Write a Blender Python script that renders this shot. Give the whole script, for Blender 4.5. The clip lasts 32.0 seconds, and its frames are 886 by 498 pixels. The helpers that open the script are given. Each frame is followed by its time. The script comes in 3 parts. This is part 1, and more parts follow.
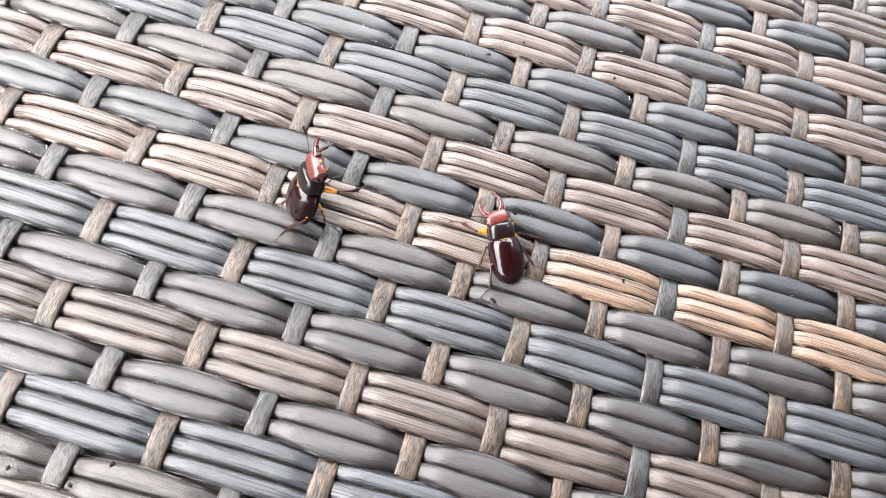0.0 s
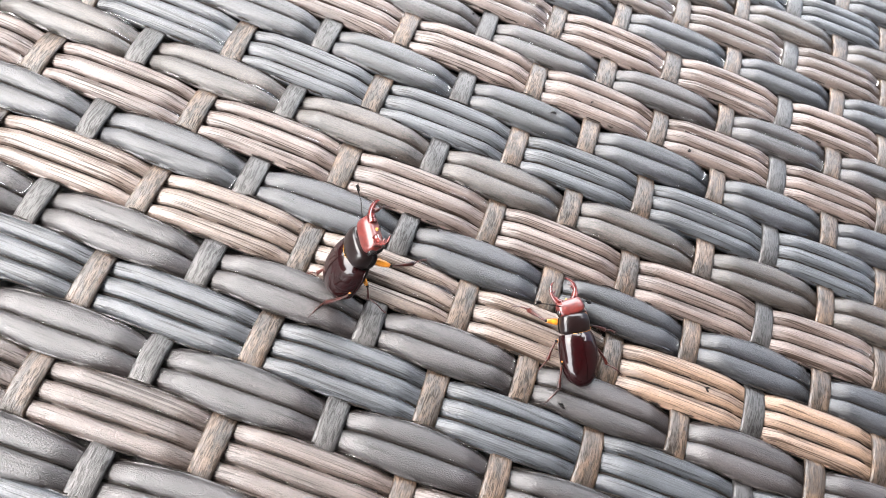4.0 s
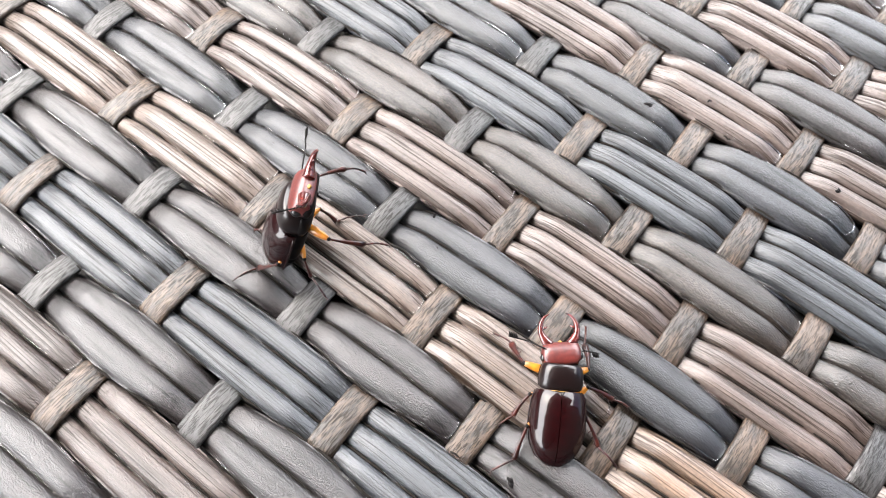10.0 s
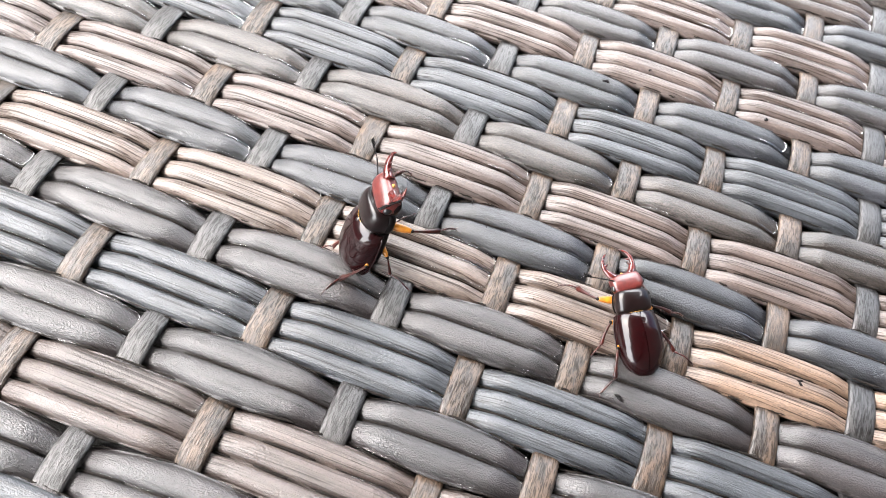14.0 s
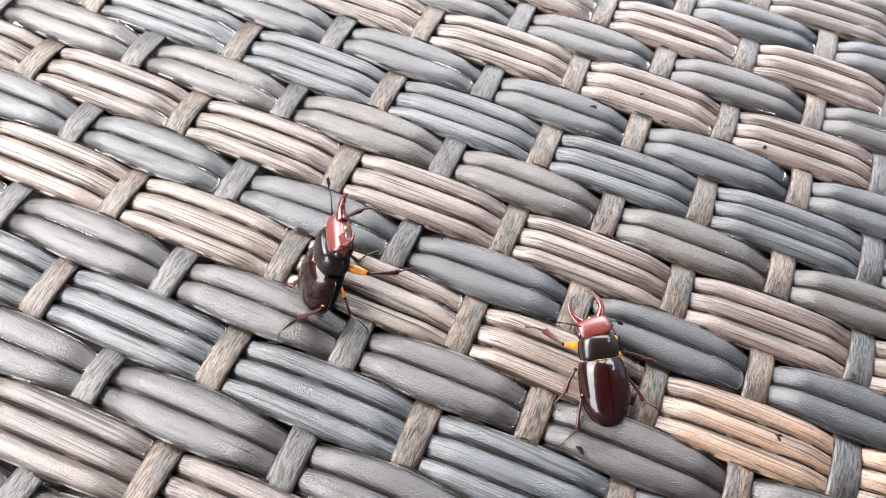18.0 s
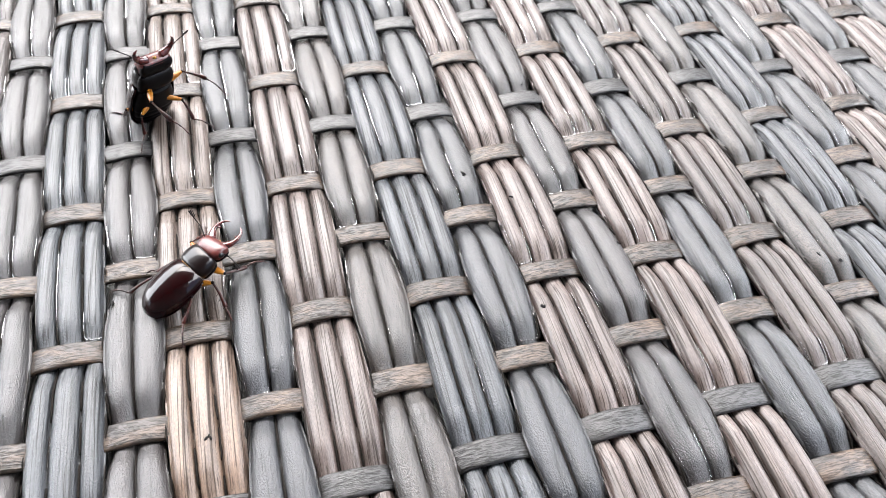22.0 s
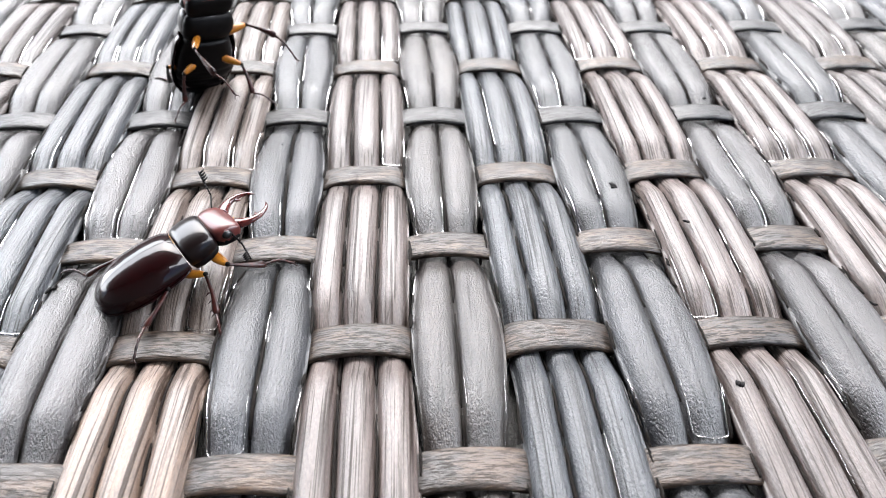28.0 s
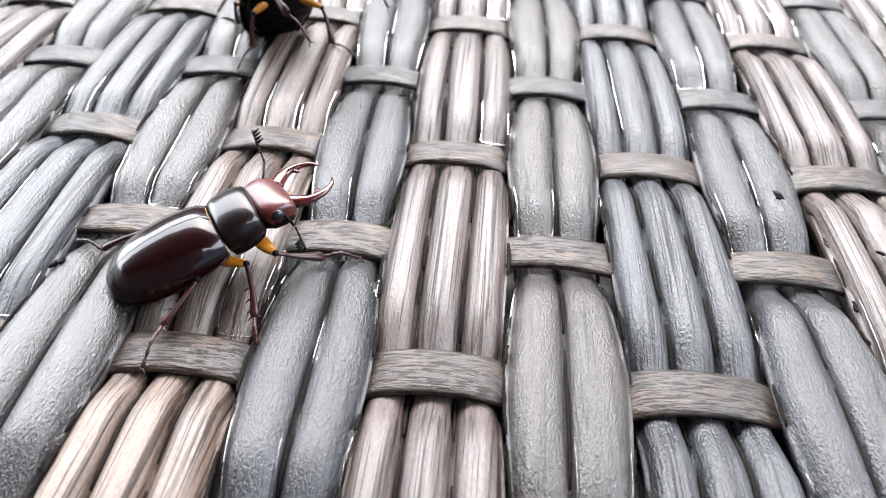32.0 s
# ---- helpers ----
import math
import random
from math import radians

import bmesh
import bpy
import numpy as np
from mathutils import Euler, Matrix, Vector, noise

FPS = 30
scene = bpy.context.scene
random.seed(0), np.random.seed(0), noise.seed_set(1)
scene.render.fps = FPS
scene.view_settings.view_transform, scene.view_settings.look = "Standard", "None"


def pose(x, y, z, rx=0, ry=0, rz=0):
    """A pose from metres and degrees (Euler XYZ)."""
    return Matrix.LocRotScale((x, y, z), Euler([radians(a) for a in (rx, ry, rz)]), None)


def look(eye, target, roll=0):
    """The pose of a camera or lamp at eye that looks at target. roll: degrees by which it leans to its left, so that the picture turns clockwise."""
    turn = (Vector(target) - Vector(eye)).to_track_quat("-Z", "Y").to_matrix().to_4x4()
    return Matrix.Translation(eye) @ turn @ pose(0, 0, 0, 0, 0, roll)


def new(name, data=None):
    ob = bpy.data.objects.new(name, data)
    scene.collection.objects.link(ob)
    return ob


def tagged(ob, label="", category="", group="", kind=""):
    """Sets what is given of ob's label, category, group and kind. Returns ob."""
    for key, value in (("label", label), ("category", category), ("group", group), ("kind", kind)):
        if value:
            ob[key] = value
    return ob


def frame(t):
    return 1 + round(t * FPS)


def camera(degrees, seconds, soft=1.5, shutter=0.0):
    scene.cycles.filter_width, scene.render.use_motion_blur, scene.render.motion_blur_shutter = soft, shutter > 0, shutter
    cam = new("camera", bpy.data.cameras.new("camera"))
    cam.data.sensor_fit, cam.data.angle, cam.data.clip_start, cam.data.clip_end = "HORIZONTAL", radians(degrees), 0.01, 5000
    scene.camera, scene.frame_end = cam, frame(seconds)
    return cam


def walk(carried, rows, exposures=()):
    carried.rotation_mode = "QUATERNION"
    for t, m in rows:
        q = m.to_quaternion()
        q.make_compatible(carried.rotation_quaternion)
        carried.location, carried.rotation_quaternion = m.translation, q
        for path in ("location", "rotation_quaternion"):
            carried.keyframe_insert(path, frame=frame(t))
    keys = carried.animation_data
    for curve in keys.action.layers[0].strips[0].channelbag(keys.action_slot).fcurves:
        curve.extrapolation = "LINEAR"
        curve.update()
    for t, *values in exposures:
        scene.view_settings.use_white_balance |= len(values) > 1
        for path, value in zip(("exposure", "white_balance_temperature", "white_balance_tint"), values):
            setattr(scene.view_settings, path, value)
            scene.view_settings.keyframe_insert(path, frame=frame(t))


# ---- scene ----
cam = camera(60.23, 32.0, soft=0.6)
PATH = [
    (0.0, pose(-0.10181, -0.01145, 0.20011, 24.737, -7.563, -74.364)),
    (0.5, pose(-0.10103, -0.00828, 0.19549, 24.801, -8.258, -74.046)),
    (1.0, pose(-0.09389, -0.00614, 0.18966, 25.114, -8.858, -73.461)),
    (1.5, pose(-0.09195, -0.00337, 0.19083, 25.460, -9.236, -72.810)),
    (2.0, pose(-0.09090, -0.00186, 0.18576, 25.459, -9.424, -72.254)),
    (2.5, pose(-0.09341, 0.00053, 0.18472, 25.366, -9.917, -71.837)),
    (3.0, pose(-0.08946, 0.00412, 0.17889, 25.510, -11.214, -71.875)),
    (3.5, pose(-0.08833, 0.02055, 0.17698, 26.333, -12.496, -72.414)),
    (5.5, pose(-0.06514, 0.01799, 0.13440, 27.958, -13.162, -70.742)),
    (6.0, pose(-0.06522, 0.01679, 0.13098, 27.814, -13.054, -69.973)),
    (6.5, pose(-0.06818, 0.01288, 0.12961, 27.481, -13.078, -69.577)),
    (7.0, pose(-0.06748, 0.01231, 0.12808, 27.248, -13.415, -69.648)),
    (7.5, pose(-0.06935, 0.00989, 0.12881, 26.970, -13.320, -69.799)),
    (8.0, pose(-0.06687, 0.00900, 0.12834, 26.427, -12.441, -69.323)),
    (8.5, pose(-0.06439, 0.00178, 0.12905, 26.108, -10.307, -67.611)),
    (9.0, pose(-0.05415, -0.01077, 0.13160, 25.695, -7.169, -63.814)),
    (9.5, pose(-0.04817, -0.02352, 0.13202, 25.219, -4.387, -58.347)),
    (10.0, pose(-0.04308, -0.02933, 0.13630, 25.746, -2.165, -52.393)),
    (10.5, pose(-0.04500, -0.04002, 0.13577, 26.238, -1.582, -49.808)),
    (11.0, pose(-0.04538, -0.04326, 0.13670, 26.219, -1.439, -49.573)),
    (11.5, pose(-0.04939, -0.04070, 0.13962, 26.217, -2.568, -51.376)),
    (12.0, pose(-0.05847, -0.04190, 0.15243, 26.890, -4.249, -55.013)),
    (12.5, pose(-0.06936, -0.02478, 0.15884, 28.838, -7.097, -60.704)),
    (13.0, pose(-0.07924, -0.01153, 0.15494, 30.924, -7.928, -65.088)),
    (13.5, pose(-0.08722, -0.00024, 0.14474, 31.784, -7.722, -68.412)),
    (15.5, pose(-0.07518, 0.00294, 0.13843, 30.225, -6.151, -71.322)),
    (16.0, pose(-0.07334, -0.00409, 0.14240, 30.241, -5.944, -70.565)),
    (16.5, pose(-0.07200, -0.00692, 0.14415, 30.598, -5.821, -69.645)),
    (17.0, pose(-0.07133, -0.00880, 0.14372, 30.627, -5.433, -68.923)),
    (17.5, pose(-0.06979, -0.01080, 0.14489, 30.527, -4.929, -68.676)),
    (18.0, pose(-0.06812, -0.01177, 0.14433, 30.453, -4.030, -67.531)),
    (18.5, pose(-0.06131, -0.01982, 0.14538, 31.145, -2.747, -63.631)),
    (19.0, pose(-0.04796, -0.05852, 0.14383, 33.996, -0.831, -52.144)),
    (19.5, pose(-0.03716, -0.07938, 0.13651, 37.074, -0.684, -41.534)),
    (20.0, pose(-0.02797, -0.09484, 0.13059, 38.423, -2.431, -33.841)),
    (20.5, pose(-0.02250, -0.10608, 0.14433, 38.159, -4.116, -27.418)),
    (21.0, pose(-0.02071, -0.11974, 0.16519, 38.306, -4.054, -21.296)),
    (21.5, pose(0.01046, -0.13439, 0.15819, 38.899, -2.648, -16.361)),
    (22.0, pose(0.02394, -0.13703, 0.13719, 39.383, -2.378, -14.134)),
    (22.5, pose(0.03055, -0.12610, 0.12377, 39.250, -1.786, -12.048)),
    (23.0, pose(0.03137, -0.11732, 0.12109, 39.567, -1.796, -10.461)),
    (23.5, pose(0.03227, -0.10516, 0.11883, 39.800, -2.465, -8.978)),
    (24.0, pose(0.03194, -0.09015, 0.12087, 39.466, -3.466, -7.703)),
    (24.5, pose(0.03032, -0.07973, 0.11977, 38.651, -3.742, -6.615)),
    (26.5, pose(0.03547, -0.10483, 0.09084, 48.322, -1.326, -3.901)),
    (27.0, pose(0.03246, -0.11021, 0.08318, 49.590, -0.786, -3.529)),
    (27.5, pose(0.03438, -0.11185, 0.07570, 50.188, -0.666, -3.177)),
    (28.0, pose(0.03376, -0.11095, 0.07342, 50.612, -0.667, -2.622)),
    (28.5, pose(0.02445, -0.10761, 0.06518, 50.396, -0.955, -1.581)),
    (29.0, pose(0.02894, -0.10199, 0.05993, 50.403, -1.349, 0.840)),
    (29.5, pose(0.03200, -0.09540, 0.05620, 50.238, -1.517, 3.832)),
    (30.0, pose(0.03065, -0.09127, 0.05445, 49.922, -1.573, 5.759)),
    (30.5, pose(0.02880, -0.08987, 0.05425, 49.465, -1.409, 6.466)),
    (31.0, pose(0.03059, -0.09034, 0.05287, 49.155, -1.296, 6.632)),
    (31.5, pose(0.02821, -0.08937, 0.05274, 48.925, -1.282, 6.508)),
    (32.0, pose(0.02998, -0.08897, 0.05884, 48.951, -1.683, 4.922)),
]
cam.data.dof.use_dof = True
cam.data.dof.aperture_fstop = 40.0
EXPOSURES = [(t, stops, kelvin, 10) for t, stops, kelvin in ((0.0, 3.6, 6600), (8.0, 3.52, 6680), (10.0, 3.42, 6640), (12.0, 3.42, 6600), (13.5, 3.5, 6620), (18.0, 3.46, 6620), (20.0, 3.2, 6540), (22.0, 3.12, 6440), (27.0, 3.03, 6320), (32.0, 2.99, 6300))]
walk(cam, PATH, EXPOSURES)

# ---- light ----
world = bpy.data.worlds.new("overcast_sky")
scene.world = world
world.use_nodes = True
wn = world.node_tree.nodes
sky = wn.new("ShaderNodeTexSky")
sky.sky_type = "NISHITA"
sky.sun_disc = False
SUN_ELEVATION, SUN_AZIMUTH = 54.0, 5.0  # azimuth: degrees from +y towards -x
sky.sun_elevation = radians(SUN_ELEVATION)
sky.sun_rotation = radians(-SUN_AZIMUTH)
sky.dust_density = 4.0
wn["Background"].inputs["Strength"].default_value = 0.05
world.node_tree.links.new(sky.outputs[0], wn["Background"].inputs["Color"])
sun = new("sun", bpy.data.lights.new("sun", "SUN"))
sun.data.energy = 5.0
sun.data.angle = radians(150)
sun.data.color = (0.97, 0.98, 1.0)
az, el = radians(SUN_AZIMUTH), radians(SUN_ELEVATION)
sun.matrix_world = look((-math.sin(az) * math.cos(el), math.cos(az) * math.cos(el), math.sin(el)), (0, 0, 0))

# ---- scale and plan of the weave ----
U = 0.013  # one strand's pitch across the weave, in metres
XS = [-9.79, -8.93, -7.86, -6.98, -5.94, -5.00, -3.99, -3.00, -1.99, -0.99, 0.0, 1.0, 2.005, 3.01, 4.025, 5.04, 6.07, 7.06, 8.09, 9.10, 10.12, 11.14, 12.155, 13.18, 14.19]
YS = [15.80, 14.22, 12.64, 11.06, 9.48, 7.89, 6.31, 4.73, 3.20, 1.54, 0.0, -1.52, -3.05, -4.63, -6.11, -7.51, -8.92, -10.38, -11.85, -13.31, -14.78, -16.24]
SKEW = -0.02
C_FIRST, C_LAST = -9, 18
R_FIRST, R_LAST = -9, 10


def col_x(c):
    """x of the middle of a lengthwise strand, in pitches."""
    i = c + 10
    if i <= 24:
        k = max(0, min(23, int(math.floor(i))))
        return XS[k] + (XS[k + 1] - XS[k]) * (i - k)
    return XS[24] + 1.015 * (i - 24)


def row_y(r):
    """y of a cross strip, in pitches."""
    i = r + 10
    k = max(0, min(20, int(math.floor(i))))
    return YS[k] + (YS[k + 1] - YS[k]) * (i - k)


# ---- materials ----
def material(name):
    m = bpy.data.materials.new(name)
    m.use_nodes = True
    return m, m.node_tree.nodes, m.node_tree.links, m.node_tree.nodes["Principled BSDF"]


def ramp(nodes, stops):
    n = nodes.new("ShaderNodeValToRGB")
    while len(n.color_ramp.elements) < len(stops):
        n.color_ramp.elements.new(0.5)
    for e, (p, c) in zip(n.color_ramp.elements, stops):
        e.position, e.color = p, (*c, 1)
    return n


def noise_at(nodes, links, scale_xyz, scale, detail=4.0, rough=0.55, seed_by_object=True):
    tc = nodes.new("ShaderNodeTexCoord")
    mp = nodes.new("ShaderNodeMapping")
    mp.inputs["Scale"].default_value = scale_xyz
    links.new(tc.outputs["Object"], mp.inputs["Vector"])
    if seed_by_object:
        info = nodes.new("ShaderNodeObjectInfo")
        mul = nodes.new("ShaderNodeMath")
        mul.operation = "MULTIPLY"
        mul.inputs[1].default_value = 37.0
        links.new(info.outputs["Random"], mul.inputs[0])
        links.new(mul.outputs[0], mp.inputs["Location"])
    n = nodes.new("ShaderNodeTexNoise")
    n.inputs["Scale"].default_value = scale
    n.inputs["Detail"].default_value = detail
    n.inputs["Roughness"].default_value = rough
    links.new(mp.outputs[0], n.inputs["Vector"])
    return n


def mix(nodes, links, fac, a, b, kind="MIX"):
    n = nodes.new("ShaderNodeMix")
    n.data_type, n.blend_type = "RGBA", kind
    for sock, v in ((0, fac), (6, a), (7, b)):
        if isinstance(v, (int, float)):
            n.inputs[sock].default_value = v
        elif isinstance(v, tuple):
            n.inputs[sock].default_value = (*v, 1)
        else:
            links.new(v, n.inputs[sock])
    return n.outputs[2]


def bump(nodes, links, height, strength, distance, normal=None):
    b = nodes.new("ShaderNodeBump")
    b.inputs["Strength"].default_value = strength
    b.inputs["Distance"].default_value = distance
    links.new(height, b.inputs["Height"])
    if normal:
        links.new(normal, b.inputs["Normal"])
    return b.outputs[0]


def wet(p, weight=0.85, rough=0.25, dirt=None):
    """A thin film of water over a surface, which follows its relief and leaves the dirt dull."""
    tree = p.id_data
    if dirt:
        for name, top in (("Coat Weight", weight), ("Specular IOR Level", 0.3)):
            n = tree.nodes.new("ShaderNodeMapRange")
            n.inputs["To Min"].default_value, n.inputs["To Max"].default_value = top, top * 0.3
            tree.links.new(dirt, n.inputs["Value"])
            tree.links.new(n.outputs[0], p.inputs[name])
    tree.links.new(p.inputs["Normal"].links[0].from_socket, p.inputs["Coat Normal"])
    p.inputs["Coat Weight"].default_value = weight
    p.inputs["Coat Roughness"].default_value = rough
    p.inputs["Coat IOR"].default_value = 1.5
    p.inputs["Specular IOR Level"].default_value = 0.3


def times(nodes, links, a, b):
    n = nodes.new("ShaderNodeMath")
    n.operation = "MULTIPLY"
    for sock, v in ((0, a), (1, b)):
        if isinstance(v, (int, float)):
            n.inputs[sock].default_value = v
        else:
            links.new(v, n.inputs[sock])
    return n.outputs[0]


def grey_ramp(nodes, links, source, p0, v0, p1, v1):
    r = ramp(nodes, [(p0, (v0,) * 3), (p1, (v1,) * 3)])
    links.new(source.outputs[0], r.inputs[0])
    return r.outputs[0]


def streaked_plastic(name, light, dark, streak, amount, tanned=None, leathery=False):
    """Weathered plastic cane with lengthwise streaks; runs along y."""
    m, n, l, p = material(name)
    fine = noise_at(n, l, (1.0, 0.012, 0.12), 2300, 3, 0.6)
    thin = noise_at(n, l, (1.0, 0.008, 0.1), 4600, 2, 0.5)
    broad = noise_at(n, l, (1.0, 0.05, 0.2), 620, 3, 0.5)
    patch = noise_at(n, l, (1.0, 0.5, 1.0), 90, 3, 0.5)
    grain = noise_at(n, l, (1.0, 0.5, 0.6), 3800, 3, 0.6) if leathery else noise_at(n, l, (1.0, 0.28, 0.5), 4600, 3, 0.6)
    r1 = ramp(n, [(0.36, dark), (0.64, light)])
    l.new(patch.outputs[0], r1.inputs[0])
    tone = r1.outputs[0]
    if tanned:  # one end of the cane has kept its orange-brown
        where, split, fade = n.new("ShaderNodeTexCoord"), n.new("ShaderNodeSeparateXYZ"), n.new("ShaderNodeMapRange")
        l.new(where.outputs["Object"], split.inputs[0])
        l.new(split.outputs["Y"], fade.inputs["Value"])
        fade.inputs["From Min"].default_value, fade.inputs["From Max"].default_value = -0.036, -0.052
        tone = mix(n, l, times(n, l, fade.outputs[0], grey_ramp(n, l, broad, 0.35, 0.45, 0.6, 1.0)), tone, tanned)
    tone = mix(n, l, 1.0, tone, grey_ramp(n, l, broad, 0.36, 0.8, 0.62, 1.08), "MULTIPLY")
    tone = mix(n, l, 1.0, tone, grey_ramp(n, l, grain, 0.34, 0.7, 0.66, 1.22), "MULTIPLY")
    lines = times(n, l, grey_ramp(n, l, fine, 0.52, 0.0, 0.59, 1.0), grey_ramp(n, l, broad, 0.42, 1.0, 0.58, 0.12))
    hair = grey_ramp(n, l, thin, 0.58, 0.0, 0.63, 0.8)
    dirt = n.new("ShaderNodeMath")
    dirt.operation = "MAXIMUM"
    l.new(times(n, l, lines, amount), dirt.inputs[0])
    l.new(hair, dirt.inputs[1])
    tone = mix(n, l, dirt.outputs[0], tone, streak)
    l.new(tone, p.inputs["Base Color"])
    l.new(grey_ramp(n, l, broad, 0.3, 0.42, 0.7, 0.58), p.inputs["Roughness"])
    b = bump(n, l, broad.outputs[0], 0.5, 0.00025)
    b = bump(n, l, fine.outputs[0], 0.7, 0.00020, b)
    b = bump(n, l, thin.outputs[0], 0.4, 0.00008, b)
    l.new(bump(n, l, grain.outputs[0], 1.0, 0.00022 if leathery else 0.00012, b), p.inputs["Normal"])
    wet(p, 0.9, 0.28 if leathery else 0.4, dirt.outputs[0])
    return m


def pitted_plastic(name, light, dark):
    """Weathered plastic cane with a leathery, pitted skin; runs along y."""
    m, n, l, p = material(name)
    pits = noise_at(n, l, (1.0, 0.45, 0.6), 4200, 3, 0.6)
    scratch = noise_at(n, l, (1.0, 0.035, 0.15), 2600, 3, 0.6)
    broad = noise_at(n, l, (1.0, 0.12, 1.0), 320, 3, 0.5)
    patch = noise_at(n, l, (1.0, 0.6, 1.0), 80, 3, 0.5)
    grain = noise_at(n, l, (1.0, 0.5, 1.0), 6500, 2, 0.5)
    r1 = ramp(n, [(0.36, dark), (0.64, light)])
    l.new(patch.outputs[0], r1.inputs[0])
    tone = mix(n, l, 1.0, r1.outputs[0], grey_ramp(n, l, broad, 0.38, 0.6, 0.62, 1.1), "MULTIPLY")
    tone = mix(n, l, 1.0, tone, grey_ramp(n, l, pits, 0.38, 0.5, 0.62, 1.4), "MULTIPLY")
    dirt = times(n, l, grey_ramp(n, l, scratch, 0.54, 0.0, 0.64, 0.6), grey_ramp(n, l, broad, 0.40, 1.0, 0.58, 0.3))
    tone = mix(n, l, dirt, tone, tuple(v * 0.35 for v in dark))
    l.new(tone, p.inputs["Base Color"])
    l.new(grey_ramp(n, l, pits, 0.35, 0.42, 0.65, 0.58), p.inputs["Roughness"])
    b = bump(n, l, broad.outputs[0], 0.25, 0.0004)
    b = bump(n, l, pits.outputs[0], 1.0, 0.00022, b)
    b = bump(n, l, scratch.outputs[0], 0.4, 0.00012, b)
    l.new(bump(n, l, grain.outputs[0], 1.0, 0.00008, b), p.inputs["Normal"])
    wet(p, 1.0, 0.16, dirt)
    return m


def mottled_strip(name, light, dark, fleck):
    """Cross strip with worn, mottled bark-like skin; runs along x."""
    m, n, l, p = material(name)
    fine = noise_at(n, l, (0.13, 1.0, 0.3), 3400, 4, 0.65)
    patch = noise_at(n, l, (0.35, 1.0, 0.6), 420, 6, 0.72)
    broad = noise_at(n, l, (0.6, 1.0, 1.0), 130, 3, 0.5)
    grain = noise_at(n, l, (0.3, 1.0, 1.0), 6000, 2, 0.5)
    r1 = ramp(n, [(0.44, dark), (0.58, light)])
    l.new(patch.outputs[0], r1.inputs[0])
    tone = mix(n, l, 1.0, r1.outputs[0], grey_ramp(n, l, broad, 0.36, 0.6, 0.64, 1.15), "MULTIPLY")
    dirt = times(n, l, grey_ramp(n, l, fine, 0.50, 0.0, 0.55, 0.95), grey_ramp(n, l, broad, 0.3, 1.0, 0.7, 0.55))
    tone = mix(n, l, dirt, tone, fleck)
    l.new(tone, p.inputs["Base Color"])
    l.new(grey_ramp(n, l, patch, 0.35, 0.42, 0.65, 0.58), p.inputs["Roughness"])
    b = bump(n, l, patch.outputs[0], 0.5, 0.00018)
    b = bump(n, l, fine.outputs[0], 1.0, 0.00016, b)
    l.new(bump(n, l, grain.outputs[0], 0.6, 0.00006, b), p.inputs["Normal"])
    wet(p, 0.75, 0.22, dirt)
    return m


def shell(name, colour, dark, rough, coat=0.0, scale=900, relief=0.00004, spec=0.5, coat_rough=0.05):
    """Smooth horny shell of an insect."""
    m, n, l, p = material(name)
    v = noise_at(n, l, (1, 1, 1), scale, 3, 0.5)
    r = ramp(n, [(0.35, dark), (0.65, colour)])
    l.new(v.outputs[0], r.inputs[0])
    l.new(r.outputs[0], p.inputs["Base Color"])
    p.inputs["Roughness"].default_value = rough
    p.inputs["Specular IOR Level"].default_value = spec
    p.inputs["Coat Weight"].default_value = coat
    p.inputs["Coat Roughness"].default_value = coat_rough
    fine = noise_at(n, l, (1, 1, 1), 5200, 2, 0.5)
    l.new(bump(n, l, fine.outputs[0], 0.25, relief), p.inputs["Normal"])
    return m


M_PEACH = streaked_plastic("peach_cane", (0.1348, 0.1016, 0.0845), (0.0781, 0.0561, 0.0440), (0.0184, 0.0099, 0.0057), 0.9, (0.1459, 0.0946, 0.0650))
M_ROSE = streaked_plastic("rose_grey_cane", (0.1065, 0.0795, 0.0696), (0.0625, 0.0447, 0.0384), (0.0128, 0.0071, 0.0042), 0.9)
M_NEUTRAL = streaked_plastic("warm_grey_cane", (0.0709, 0.0525, 0.0454), (0.0397, 0.0290, 0.0248), (0.0084, 0.0057, 0.0035), 0.5, leathery=True)
M_BLUE3 = streaked_plastic("blue_grey_streaked_cane", (0.0399, 0.0440, 0.0504), (0.0219, 0.0241, 0.0281), (0.0052, 0.0051, 0.0049), 0.5, leathery=True)
M_BLUE2 = pitted_plastic("blue_grey_cane", (0.0161, 0.0167, 0.0210), (0.0085, 0.0093, 0.0113))
M_BROWN2 = pitted_plastic("brown_grey_cane", (0.0362, 0.0274, 0.0229), (0.0195, 0.0147, 0.0117))
M_GREY2 = pitted_plastic("neutral_grey_cane", (0.0231, 0.0187, 0.0186), (0.0125, 0.0096, 0.0098))
M_TAN = mottled_strip("tan_strip", (0.0663, 0.0410, 0.0252), (0.0203, 0.0137, 0.0096), (0.0070, 0.0046, 0.0030))
M_GREY = mottled_strip("grey_strip", (0.0257, 0.0239, 0.0239), (0.0124, 0.0115, 0.0115), (0.0058, 0.0049, 0.0046))
M_BROWN = mottled_strip("brown_strip", (0.0546, 0.0319, 0.0185), (0.0187, 0.0122, 0.0081), (0.0078, 0.0053, 0.0033))
M_FRAME = pitted_plastic("dark_frame", (0.016, 0.016, 0.015), (0.008, 0.008, 0.008))
M_ELYTRA = shell("wine_brown_wing_case", (0.0085, 0.0011, 0.0014), (0.0048, 0.0007, 0.0009), 0.24, 0.5, spec=0.12, coat_rough=0.06)
